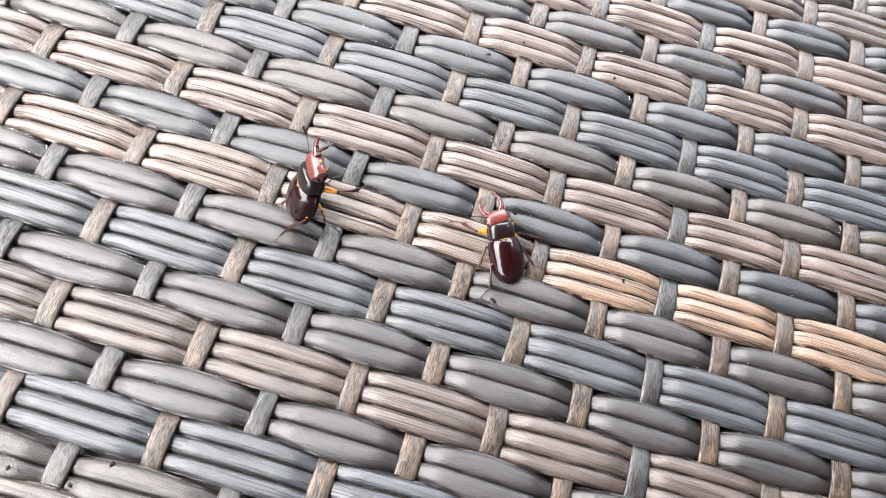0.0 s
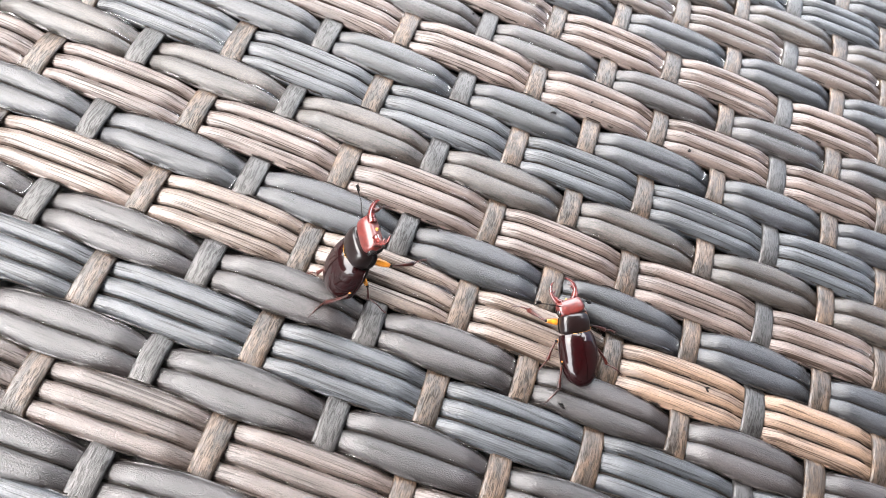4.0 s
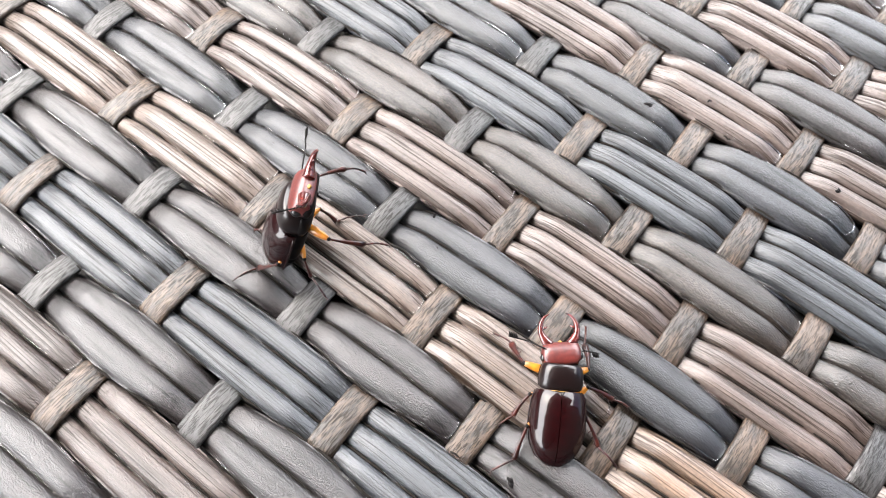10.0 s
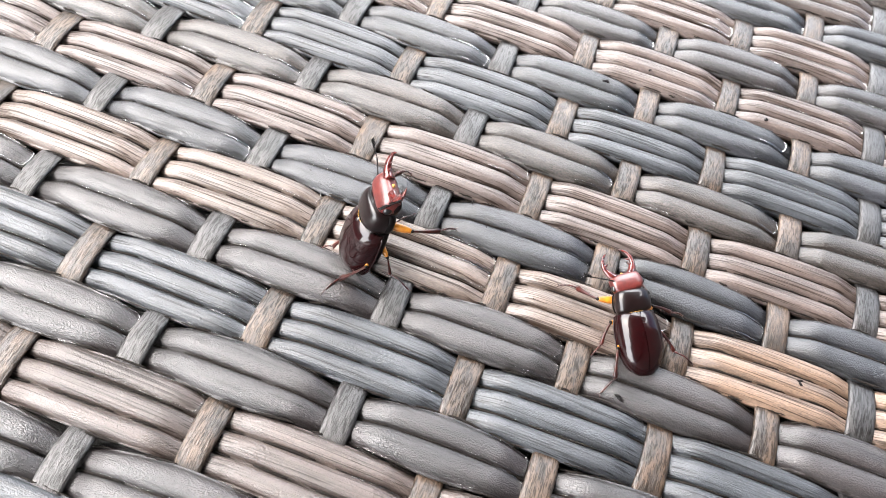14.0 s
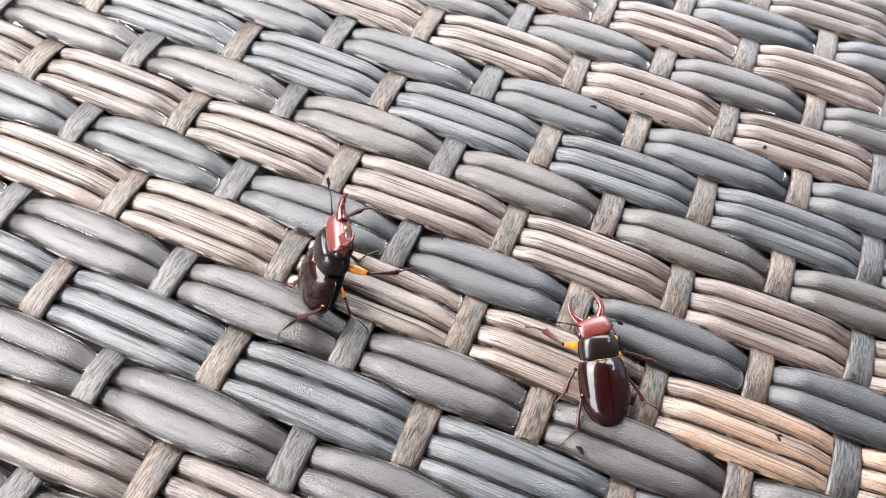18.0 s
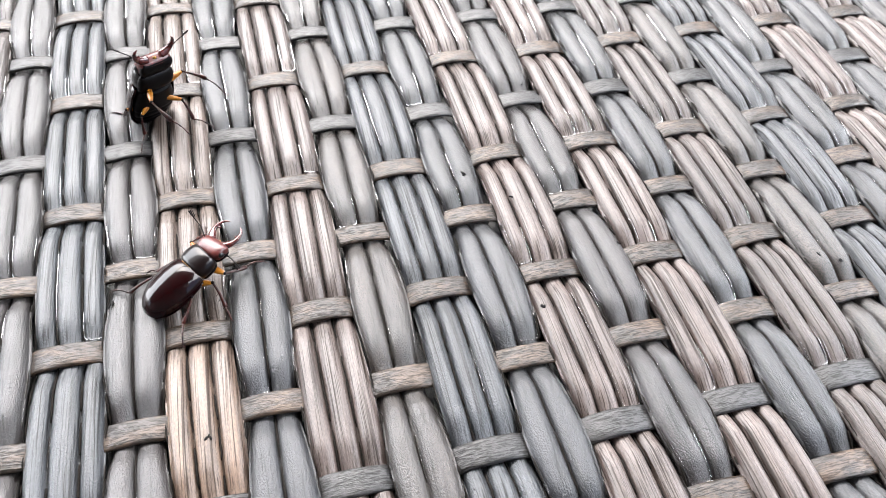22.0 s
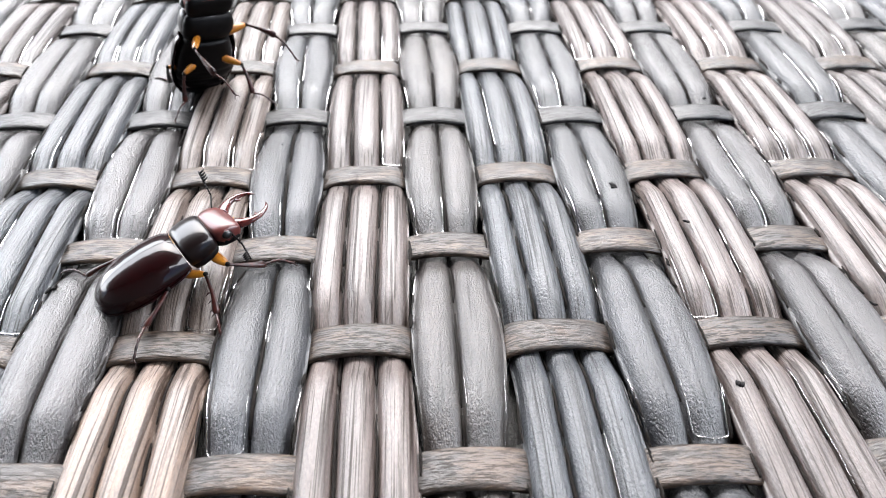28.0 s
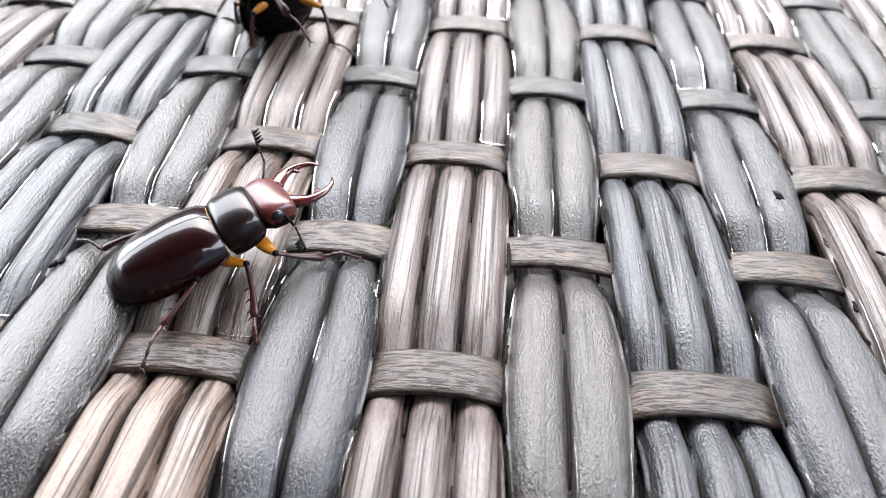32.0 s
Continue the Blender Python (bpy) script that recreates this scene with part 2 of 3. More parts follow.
M_PRONOTUM = shell("black_brown_shield", (0.0060, 0.0025, 0.0025), (0.0033, 0.0014, 0.0014), 0.32, 0.36, spec=0.2, coat_rough=0.09)
M_HEAD = shell("brick_red_head", (0.0872, 0.0123, 0.0093), (0.0493, 0.0066, 0.0059), 0.4, 0.35, spec=0.45, coat_rough=0.2)
M_JAW = shell("red_jaw", (0.0780, 0.0114, 0.0092), (0.0325, 0.0051, 0.0051), 0.2, 0.35)
M_BLACK = shell("black_shell", (0.004, 0.003, 0.003), (0.002, 0.0015, 0.0015), 0.45, 0.0, spec=0.10)
M_FEMUR = shell("amber_thigh", (0.42, 0.16, 0.012), (0.26, 0.08, 0.007), 0.3, 0.2)
M_TIBIA = shell("dark_red_shin", (0.0396, 0.0066, 0.0039), (0.0066, 0.0022, 0.0022), 0.32, 0.1, spec=0.35)
M_EYE = shell("black_eye", (0.006, 0.006, 0.007), (0.004, 0.004, 0.004), 0.3, 0.1)
M_GOLD = shell("golden_hair_fringe", (0.38, 0.2, 0.03), (0.20, 0.10, 0.015), 0.5)


def ground_material():
    m, n, l, p = material("paving")
    v = noise_at(n, l, (1, 1, 1), 6, 6, 0.6)
    r = ramp(n, [(0.3, (0.10, 0.10, 0.09)), (0.7, (0.20, 0.19, 0.18))])
    l.new(v.outputs[0], r.inputs[0])
    l.new(r.outputs[0], p.inputs["Base Color"])
    p.inputs["Roughness"].default_value = 0.8
    return m


def water_material():
    m, n, l, p = material("water")
    p.inputs["Base Color"].default_value = (1, 1, 1, 1)
    p.inputs["Transmission Weight"].default_value = 1.0
    p.inputs["IOR"].default_value = 1.33
    v = noise_at(n, l, (1, 1, 1), 1800, 3, 0.5, False)
    l.new(bump(n, l, v.outputs[0], 0.5, 0.0002), p.inputs["Normal"])
    p.inputs["Roughness"].default_value = 0.04
    return m


M_WATER = water_material()
M_GROUND = ground_material()


def dirt_shade_material():
    m, n, l, p = material("dirt_shade")
    v = noise_at(n, l, (1, 1, 1), 2600, 4, 0.6, False)
    # near-black: dirt colour that also paints in the grooves' shade
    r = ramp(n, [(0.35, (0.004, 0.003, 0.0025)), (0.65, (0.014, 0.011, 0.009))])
    l.new(v.outputs[0], r.inputs[0])
    l.new(r.outputs[0], p.inputs["Base Color"])
    l.new(bump(n, l, v.outputs[0], 0.8, 0.0002), p.inputs["Normal"])
    p.inputs["Roughness"].default_value = 0.85
    p.inputs["Specular IOR Level"].default_value = 0.15
    return m


M_DIRT_SHADE = dirt_shade_material()


def blocker_material():
    m, n, l, p = material("blocker_dark")
    v = noise_at(n, l, (1, 1, 1), 9, 6, 0.6)
    # dark tone for the added slabs that shut out sky light
    r = ramp(n, [(0.3, (0.028, 0.026, 0.024)), (0.7, (0.045, 0.042, 0.04))])
    l.new(v.outputs[0], r.inputs[0])
    l.new(r.outputs[0], p.inputs["Base Color"])
    p.inputs["Roughness"].default_value = 0.8
    return m


M_BLOCKER = blocker_material()


# ---- mesh helpers ----
def finish(bm, name, mat, smooth=True):
    bmesh.ops.recalc_face_normals(bm, faces=bm.faces[:])
    me = bpy.data.meshes.new(name)
    bm.to_mesh(me)
    bm.free()
    me.materials.append(mat)
    if smooth:
        me.polygons.foreach_set("use_smooth", [True] * len(me.polygons))
    return me


def part(name, bm, mat, parent, label="", smooth=True):
    ob = new(name, finish(bm, name, mat, smooth))
    ob.parent = parent
    if label:
        tagged(ob, label)
    return ob


def loft(rings, closed=True, caps=True, bm=None):
    """Skin over rings of points."""
    bm = bm or bmesh.new()
    vs = [[bm.verts.new(p) for p in ring] for ring in rings]
    k = len(vs[0])
    for a, b in zip(vs, vs[1:]):
        for i in range(k if closed else k - 1):
            j = (i + 1) % k
            bm.faces.new((a[i], a[j], b[j], b[i]))
    if caps:
        bm.faces.new(vs[0][::-1])
        bm.faces.new(vs[-1])
    return bm


def box(bm, x0, x1, y0, y1, z0, z1):
    v = [bm.verts.new((x, y, z)) for z in (z0, z1) for y in (y0, y1) for x in (x0, x1)]
    for f in ((0, 2, 3, 1), (4, 5, 7, 6), (0, 1, 5, 4), (2, 6, 7, 3), (0, 4, 6, 2), (1, 3, 7, 5)):
        bm.faces.new([v[i] for i in f])
    return bm


# ---- the setting ----
TABLE_H = 0.45
bm = bmesh.new()
s = 60.0
bm.faces.new([bm.verts.new(p) for p in ((-s, -s, 0), (s, -s, 0), (s, s, 0), (-s, s, 0))])
ground = new("ground", finish(bm, "ground", M_GROUND, False))
ground.location = (0, 0, -TABLE_H)
tagged(ground, "grey stone paving under the woven table", "paving", kind="structure")

def build_sky_blockers():
    """Unseen dark slabs added to block sky light, three upright, one overhead; open between."""
    tagged(new("wall_south", finish(box(bmesh.new(), -4, 0.3, -0.65, -0.5, -TABLE_H, 1.098), "wall_south", M_BLOCKER, False)), "unseen dark slab that blocks the sky on the south", "wall", kind="structure")
    tagged(new("wall_east", finish(box(bmesh.new(), 0.9, 1.05, 0.4, 3, -TABLE_H, 1.1), "wall_east", M_BLOCKER, False)), "unseen dark slab that blocks the low sky", "wall", kind="structure")
    tagged(new("wall_north", finish(box(bmesh.new(), -4, 4, 3.0, 3.2, -TABLE_H, 1.6), "wall_north", M_BLOCKER, False)), "unseen dark slab that blocks the low sky", "wall", kind="structure")
    tagged(new("porch_roof", finish(box(bmesh.new(), -4, 0.84, -0.65, 0.52, 1.1, 1.2), "porch_roof", M_BLOCKER, False)), "unseen dark slab over the table that blocks the sky", "roof", kind="structure")


build_sky_blockers()

# ---- the woven table top ----
AC3, AC2, AR = 0.080, 0.105, 0.085  # rise and fall of the lengthwise strands and of the cross strips
BASE_Z = -0.135  # the crossings' tops lie at z = 0
table = tagged(new("woven_table"), "wet weathered grey and brown plastic wicker table top", "table")


RIB_RISE = 0.135
RIB_DEPTH, RIB_POWER = 0.085, 3.0
RIB_STEPS = (-1.0, -0.93, -0.82, -0.66, -0.45, -0.2, 0.0, 0.2, 0.45, 0.66, 0.82, 0.93, 1.0)


def strand_shape(c):
    """Middle, height, half width and rib edges of a strand, as a function of the row coordinate."""
    three = c % 2 == 0
    ribs = 3 if three else 2
    half = 0.552 if three else 0.433
    amp, swell = (AC3, 0.025) if three else (AC2, 0.12)
    rnd = random.Random(1000 + c)
    ph = [rnd.uniform(0, 6.28) for _ in range(6)]

    def at(r):
        wave = math.cos(math.pi * r) * (-1 if three else 1)  # +1: over, -1: under
        y = row_y(r)
        q = min(1.0, abs((r + (1 if three else 2)) % 2 - 1) / 0.46)  # 0: under a strip, 1: clear of it
        z = BASE_Z + amp * (2 * q * q * (3 - 2 * q) - 1) + 0.018 * (wave - 1) + 0.008 * math.sin(0.9 * r + ph[0])
        x = col_x(c) + SKEW * y + 0.020 * math.sin(0.7 * r + ph[1]) + 0.010 * math.sin(2.1 * r + ph[2])
        h = half * (1.0 + swell * wave)
        if three:
            m = h * (0.36 + 0.03 * math.sin(0.5 * r + ph[4]))
            edges = [-h, -m, m * 0.98, h]
        else:
            edges = [-h, h * 0.04 * math.sin(0.6 * r + ph[4]), h]
        rise = [RIB_RISE + 0.008 * math.sin(1.3 * r + ph[3] + i) for i in range(ribs)]
        return x, y, z, edges, rise

    return at


def strand_mesh(c):
    """One lengthwise strand: two or three flattened ribs with sharp grooves between them, running over and under the cross strips."""
    shape = strand_shape(c)
    rings = []
    steps = (R_LAST - R_FIRST) * 14
    for k in range(steps + 1):
        x, y, z, edges, rise = shape(R_FIRST + k / 14.0)
        h = edges[-1]
        ring = [(edges[0] * 0.985, z - 0.02)]
        for i, (e0, e1) in enumerate(zip(edges, edges[1:])):
            mid, w = (e0 + e1) / 2, (e1 - e0) * (0.426 if len(edges) > 3 else 0.442)
            if i:
                ring.append((e0, z + RIB_RISE - RIB_DEPTH - 0.20))
            for v in RIB_STEPS:
                px = mid + v * w
                drop = RIB_DEPTH * abs(v) ** RIB_POWER + 0.03 * (px / h) ** 2
                if (i == 0 and v < 0) or (i == len(edges) - 2 and v > 0):
                    drop += 0.05 * abs(v) ** 5
                ring.append((px, z + rise[i] - drop))
        ring += [(edges[-1] * 0.985, z - 0.02), (edges[-1] * 0.93, z - 0.19), (edges[0] * 0.93, z - 0.19)]
        rings.append([((x + px) * U, y * U, pz * U) for px, pz in ring])
    return loft(rings)


def strip_mesh(r):
    """One flat cross strip with rounded edges, running over and under the strands."""
    rnd = random.Random(2000 + r)
    ph = [rnd.uniform(0, 6.28) for _ in range(5)]
    half = 0.215
    rings = []
    steps = (C_LAST - C_FIRST) * 12
    for k in range(steps + 1):
        c = C_FIRST - 0.45 + (C_LAST - C_FIRST + 0.9) * k / steps
        wave = math.cos(math.pi * c) * (1 if r % 2 == 0 else -1)
        shaped = math.copysign(abs(wave) ** 0.6, wave)
        z = BASE_Z + 0.005 + AR * shaped
        y = row_y(r)
        x = col_x(c) + SKEW * y
        y += 0.018 * math.sin(0.8 * c + ph[0]) + 0.008 * math.sin(2.3 * c + ph[1])
        h = half * (1 + 0.05 * math.sin(1.1 * c + ph[2]) + 0.03 * math.sin(3.1 * c + ph[3]))
        t = 0.047
        ring = []
        for j in range(14):
            a = 2 * math.pi * j / 14
            ca, sa = math.cos(a), math.sin(a)
            py = math.copysign(abs(ca) ** 0.55, ca) * h
            pz = math.copysign(abs(sa) ** 0.75, sa) * t
            ring.append((x * U, (y + py) * U, (z + pz) * U))
        rings.append(ring)
    return loft(rings)


STRAND_LOOK = {0: M_PEACH, 1: M_BLUE2, 2: M_ROSE, 3: M_BROWN2, 4: M_BLUE3, 5: M_BLUE2, 6: M_ROSE, 7: M_GREY2, 8: M_ROSE, 9: M_BLUE2, 10: M_NEUTRAL, 11: M_BROWN2, 12: M_BLUE3, 13: M_BLUE2, 14: M_ROSE, 15: M_BLUE2, 16: M_ROSE, 17: M_GREY2, 18: M_ROSE,
               -1: M_GREY2, -2: M_BLUE3, -3: M_GREY2, -4: M_NEUTRAL, -5: M_GREY2, -6: M_BLUE3, -7: M_BROWN2, -8: M_NEUTRAL, -9: M_GREY2}
STRIP_LOOK = {-9: M_GREY, -8: M_TAN, -7: M_GREY, -6: M_TAN, -5: M_GREY, -4: M_TAN, -3: M_GREY, -2: M_TAN, -1: M_GREY, 0: M_TAN, 1: M_TAN, 2: M_BROWN, 3: M_TAN, 4: M_GREY, 5: M_TAN, 6: M_TAN, 7: M_TAN, 8: M_GREY, 9: M_TAN, 10: M_GREY}


def build_weave():
    for c in range(C_FIRST, C_LAST + 1):
        part("wicker_strand", strand_mesh(c), STRAND_LOOK[c], table)
    for r in range(R_FIRST, R_LAST + 1):
        part("cross_strip", strip_mesh(r), STRIP_LOOK[r], table)


build_weave()


def build_table_frame():
    x0, x1 = (col_x(C_FIRST) - 0.9) * U, 18.75 * U
    y0, y1 = row_y(R_LAST) * U, row_y(R_FIRST) * U
    part("backing_board", box(bmesh.new(), x0, x1, y0, y1, -0.9 * U, -0.45 * U), M_FRAME, table, "dark board under the weave", False)

    def rail(ax, ay, bx, by):
        n = Vector((by - ay, ax - bx, 0)).normalized()
        rings = []
        for e in (0, 1):
            o = Vector((ax + (bx - ax) * e, ay + (by - ay) * e, -0.75 * U))
            rings.append([o + (n * math.cos(a) + Vector((0, 0, 1)) * math.sin(a)) * 0.95 * U for a in [2 * math.pi * j / 24 for j in range(24)]])
        part("edge_rail", loft(rings), M_FRAME, table, "dark rounded edge rail")

    e = 0.9 * U
    rail(x1 + e * 0.9, y0, x1 + e * 0.9, y1)
    rail(x0 - e, y0, x0 - e, y1)
    rail(x0, y0 - e, x1, y0 - e)
    rail(x0, y1 + e, x1, y1 + e)
    for lx in (x0 + 0.02, x1 - 0.02):
        for ly in (y0 + 0.02, y1 - 0.02):
            part("table_leg", box(bmesh.new(), lx - 0.015, lx + 0.015, ly - 0.015, ly + 0.015, -TABLE_H, -0.9 * U), M_FRAME, table, "", False)


build_table_frame()


# ---- the beetles ----
def V(*p):
    return Vector(p)


def tube(points, radii, seg=8, flat=1.0, bm=None, caps=True):
    """Round rod through points; flat squeezes it in its second cross direction."""
    pts = [Vector(p) for p in points]
    rings = []
    side = None
    for i, p in enumerate(pts):
        d = (pts[min(i + 1, len(pts) - 1)] - pts[max(i - 1, 0)]).normalized()
        ref = side if side is not None else (Vector((0, 0, 1)) if abs(d.z) < 0.9 else Vector((1, 0, 0)))
        a = (ref - d * ref.dot(d)).normalized()
        b = d.cross(a)
        side = a
        rings.append([p + (a * math.cos(t) * flat + b * math.sin(t)) * radii[i] for t in [2 * math.pi * j / seg for j in range(seg)]])
    return loft(rings, True, caps, bm)


def smooth_curve(points, n):
    """Catmull-Rom through the points."""
    p = [Vector(q) for q in points]
    p = [p[0] * 2 - p[1]] + p + [p[-1] * 2 - p[-2]]
    out = []
    for i in range(1, len(p) - 2):
        for k in range(n):
            t = k / n
            out.append(0.5 * ((2 * p[i]) + (p[i + 1] - p[i - 1]) * t + (2 * p[i - 1] - 5 * p[i] + 4 * p[i + 1] - p[i + 2]) * t * t + (3 * p[i] - p[i - 1] - 3 * p[i + 1] + p[i + 2]) * t ** 3))
    out.append(p[-2])
    return out


def interp(table_, u):
    for (a, *va), (b, *vb) in zip(table_, table_[1:]):
        if u <= b:
            t = (u - a) / (b - a)
            return [x + (y - x) * t for x, y in zip(va, vb)]
    return list(table_[-1][1:])


def body_loft(stations, seg=24, power=0.8):
    """Closed body along y. stations: y, half width, top z, bottom z."""
    rings = []
    for y, hw, zt, zb in stations:
        zm, hz = (zt + zb) / 2, (zt - zb) / 2
        ring = []
        for j in range(seg):
            a = 2 * math.pi * j / seg
            ca, sa = math.cos(a), math.sin(a)
            ring.append((math.copysign(abs(ca) ** power, ca) * hw * U, y * U, (zm + math.copysign(abs(sa) ** power, sa) * hz) * U))
        rings.append(ring)
    return loft(rings)


CASE_PROFILE = [(0.0, 0.280, 0.125), (0.05, 0.305, 0.165), (0.15, 0.325, 0.195), (0.3, 0.340, 0.215), (0.5, 0.343, 0.215), (0.65, 0.318, 0.196), (0.75, 0.284, 0.170), (0.84, 0.234, 0.128), (0.91, 0.178, 0.08), (0.96, 0.125, 0.02), (0.985, 0.075, -0.025), (1.0, 0.015, -0.06)]  # along, half width, top


def elytron(sign):
    """One wing case, from the shield (y = 0) to the tail (y = -0.98)."""
    rings = []
    n = 28
    for k in range(n + 1):
        u = (k / n) ** 0.85
        hw, zt = interp(CASE_PROFILE, u)
        y = -0.98 * u
        low = -0.065
        zt = max(zt, low + 0.004)
        out, inn = [], []
        for j in range(13):
            a = math.pi / 2 * j / 12
            x = 0.004 + (hw - 0.004) * math.sin(a)
            z = low + (zt - low) * max(0.0, math.cos(a)) ** 0.88
            out.append(V(sign * x, y, z))
        out.append(V(sign * (hw - 0.012), y, low - 0.016))
        inn = [V(p.x - sign * 0.012 * (1 if abs(p.x) > 0.03 else 0), p.y, p.z - 0.016) for p in out[-2::-1]]
        rings.append([p * U for p in out + inn])
    return loft(rings, False, False)


def thread(points, rad, verts, faces, seg=6):
    """A thin tapered thread of water, added to a vertex and face list."""
    n = len(points)
    base = len(verts)
    for i, p in enumerate(points):
        d = (points[min(i + 1, n - 1)] - points[max(i - 1, 0)]).normalized()
        a = d.cross(Vector((0, 0, 1)))
        a = a.normalized() if a.length > 1e-6 else Vector((1, 0, 0))
        b = a.cross(d)
        r = rad * (0.25 + 0.75 * math.sin(math.pi * (i + 0.4) / (n - 0.2)) ** 0.5)
        for j in range(seg):
            t = 2 * math.pi * j / seg
            verts.append(p + (a * math.cos(t) + b * math.sin(t)) * r)
    for i in range(n - 1):
        for j in range(seg):
            k = (j + 1) % seg
            faces.append((base + i * seg + j, base + i * seg + k, base + (i + 1) * seg + k, base + (i + 1) * seg + j))
    faces.append(tuple(base + j for j in range(seg))[::-1])
    faces.append(tuple(base + (n - 1) * seg + j for j in range(seg)))


def build_water():
    """Rain water held in the grooves, along the strand edges and where strands dip under the cross strips."""
    rnd = random.Random(77)
    verts, faces = [], []
    for c in range(C_FIRST, C_LAST + 1):
        shape = strand_shape(c)
        for r0 in range(R_FIRST, R_LAST - 1):
            if (c + r0) % 2:
                continue
            lo, hi = r0 + 0.15, r0 + 1.85
            _, _, _, edges, _ = shape(r0 + 1.0)
            for i in range(1, len(edges) - 1):
                if rnd.random() < (0.5 if c % 2 else 0.15):
                    a = rnd.uniform(0.0, 0.45)
                    b = rnd.uniform(0.6, 1.0)
                    pts = []
                    for k in range(15):
                        r = lo + (hi - lo) * (a + (b - a) * k / 14)
                        x, y, z, e, _ = shape(r)
                        pts.append(Vector((x + e[i] + 0.012 + 0.004 * math.sin(9 * r), y, z + RIB_RISE - RIB_DEPTH - 0.012)) * U)
                    thread(pts, rnd.uniform(0.005, 0.009) * U, verts, faces)
            for side in (0, -1):
                if rnd.random() < (0.4 if c % 2 else 0.2):
                    a = rnd.uniform(0.62, 0.8)
                    b = rnd.uniform(0.9, 1.0)
                    if rnd.random() < 0.25:
                        a, b = 1 - b, 1 - a
                    pts = []
                    for k in range(9):
                        r = lo + (hi - lo) * (a + (b - a) * k / 8)
                        x, y, z, e, _ = shape(r)
                        pts.append(Vector((x + e[side] * 1.0, y, z + 0.01)) * U)
                    thread(pts, rnd.uniform(0.006, 0.013) * U, verts, faces)
            # a rim of water round the lower end of each rib, against the strip
            for i in range(len(edges) - 1):
                if rnd.random() < 0.28:
                    back = [rnd.uniform(1.2, 1.6), rnd.uniform(1.2, 1.6)]
                    end = rnd.uniform(1.80, 1.84)
                    pts = []
                    for k in range(25):
                        q = k / 24
                        if q < 0.35:
                            u, r = 0.08, back[0] + (end - back[0]) * q / 0.35
                        elif q > 0.65:
                            u, r = 0.92, back[1] + (end - back[1]) * (1 - q) / 0.35
                        else:
                            u, r = 0.08 + 0.84 * (q - 0.35) / 0.3, end + 0.03 * math.sin(math.pi * (q - 0.35) / 0.3)
                        x, y, z, e, rise = shape(r0 + r)
                        w = e[i + 1] - e[i]
                        top = z + rise[i] - RIB_DEPTH * abs(2 * u - 1) ** RIB_POWER - 0.035 * ((e[i] + w * u) / e[-1]) ** 2
                        pts.append(Vector((x + e[i] + w * u + 0.006 * math.sin(11 * r + c), y, top + 0.002)) * U)
                    thread(pts, rnd.uniform(0.006, 0.012) * U, verts, faces)
    me = bpy.data.meshes.new("rain_water")
    me.from_pydata(verts, [], faces)
    me.materials.append(M_WATER)
    me.polygons.foreach_set("use_smooth", [True] * len(me.polygons))
    tagged(new("rain_water", me), "clear rain water caught in the grooves of the wicker", "water", kind="stuff")


build_water()


def build_dirt_shade():
    """Ragged black runs of dirt and painted shade along rib grooves and strand edges."""
    rnd = random.Random(311)
    verts, faces = [], []
    for c in range(C_FIRST, C_LAST + 1):
        shape = strand_shape(c)
        count = len(shape(0.0)[3])
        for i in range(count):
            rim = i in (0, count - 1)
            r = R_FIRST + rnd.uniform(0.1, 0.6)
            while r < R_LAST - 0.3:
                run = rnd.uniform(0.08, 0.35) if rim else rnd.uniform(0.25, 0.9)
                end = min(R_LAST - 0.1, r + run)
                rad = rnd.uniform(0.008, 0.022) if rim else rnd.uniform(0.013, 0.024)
                pts = []
                for k in range(9):
                    q = r + (end - r) * k / 8
                    x, y, z, e, _ = shape(q)
                    side = rnd.uniform(-0.006, 0.006)
                    if rim:
                        pts.append(Vector((x + e[i] * 0.995 + side, y, z + 0.012 + side)) * U)
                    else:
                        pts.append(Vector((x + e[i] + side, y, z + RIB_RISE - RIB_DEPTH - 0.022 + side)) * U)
                thread(pts, rad * U, verts, faces)
                r = end + (rnd.uniform(0.05, 0.4) if rim else rnd.uniform(0.02, 0.25))
    me = bpy.data.meshes.new("groove_dirt_shade")
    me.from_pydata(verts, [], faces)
    me.materials.append(M_DIRT_SHADE)
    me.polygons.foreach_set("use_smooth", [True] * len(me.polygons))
    tagged(new("groove_dirt_shade", me), "black dirt and painted shade in the grooves of the wicker", "dirt", kind="stuff")


build_dirt_shade()


SPECKS = ((-1.24, -2.30, 0.075), (-3.99, 2.89, 0.07), (1.45, 0.92, 0.05), (5.95, -1.27, 0.055), (5.22, -0.50, 0.085), (5.72, -3.78, 0.05), (7.23, 2.04, 0.05),
          (7.57, -2.82, 0.045), (-7.33, 5.50, 0.06), (-7.29, 4.32, 0.07), (-6.60, 3.86, 0.08), (0.16, -5.01, 0.07), (11.03, -3.90, 0.06), (11.37, -4.07, 0.055))


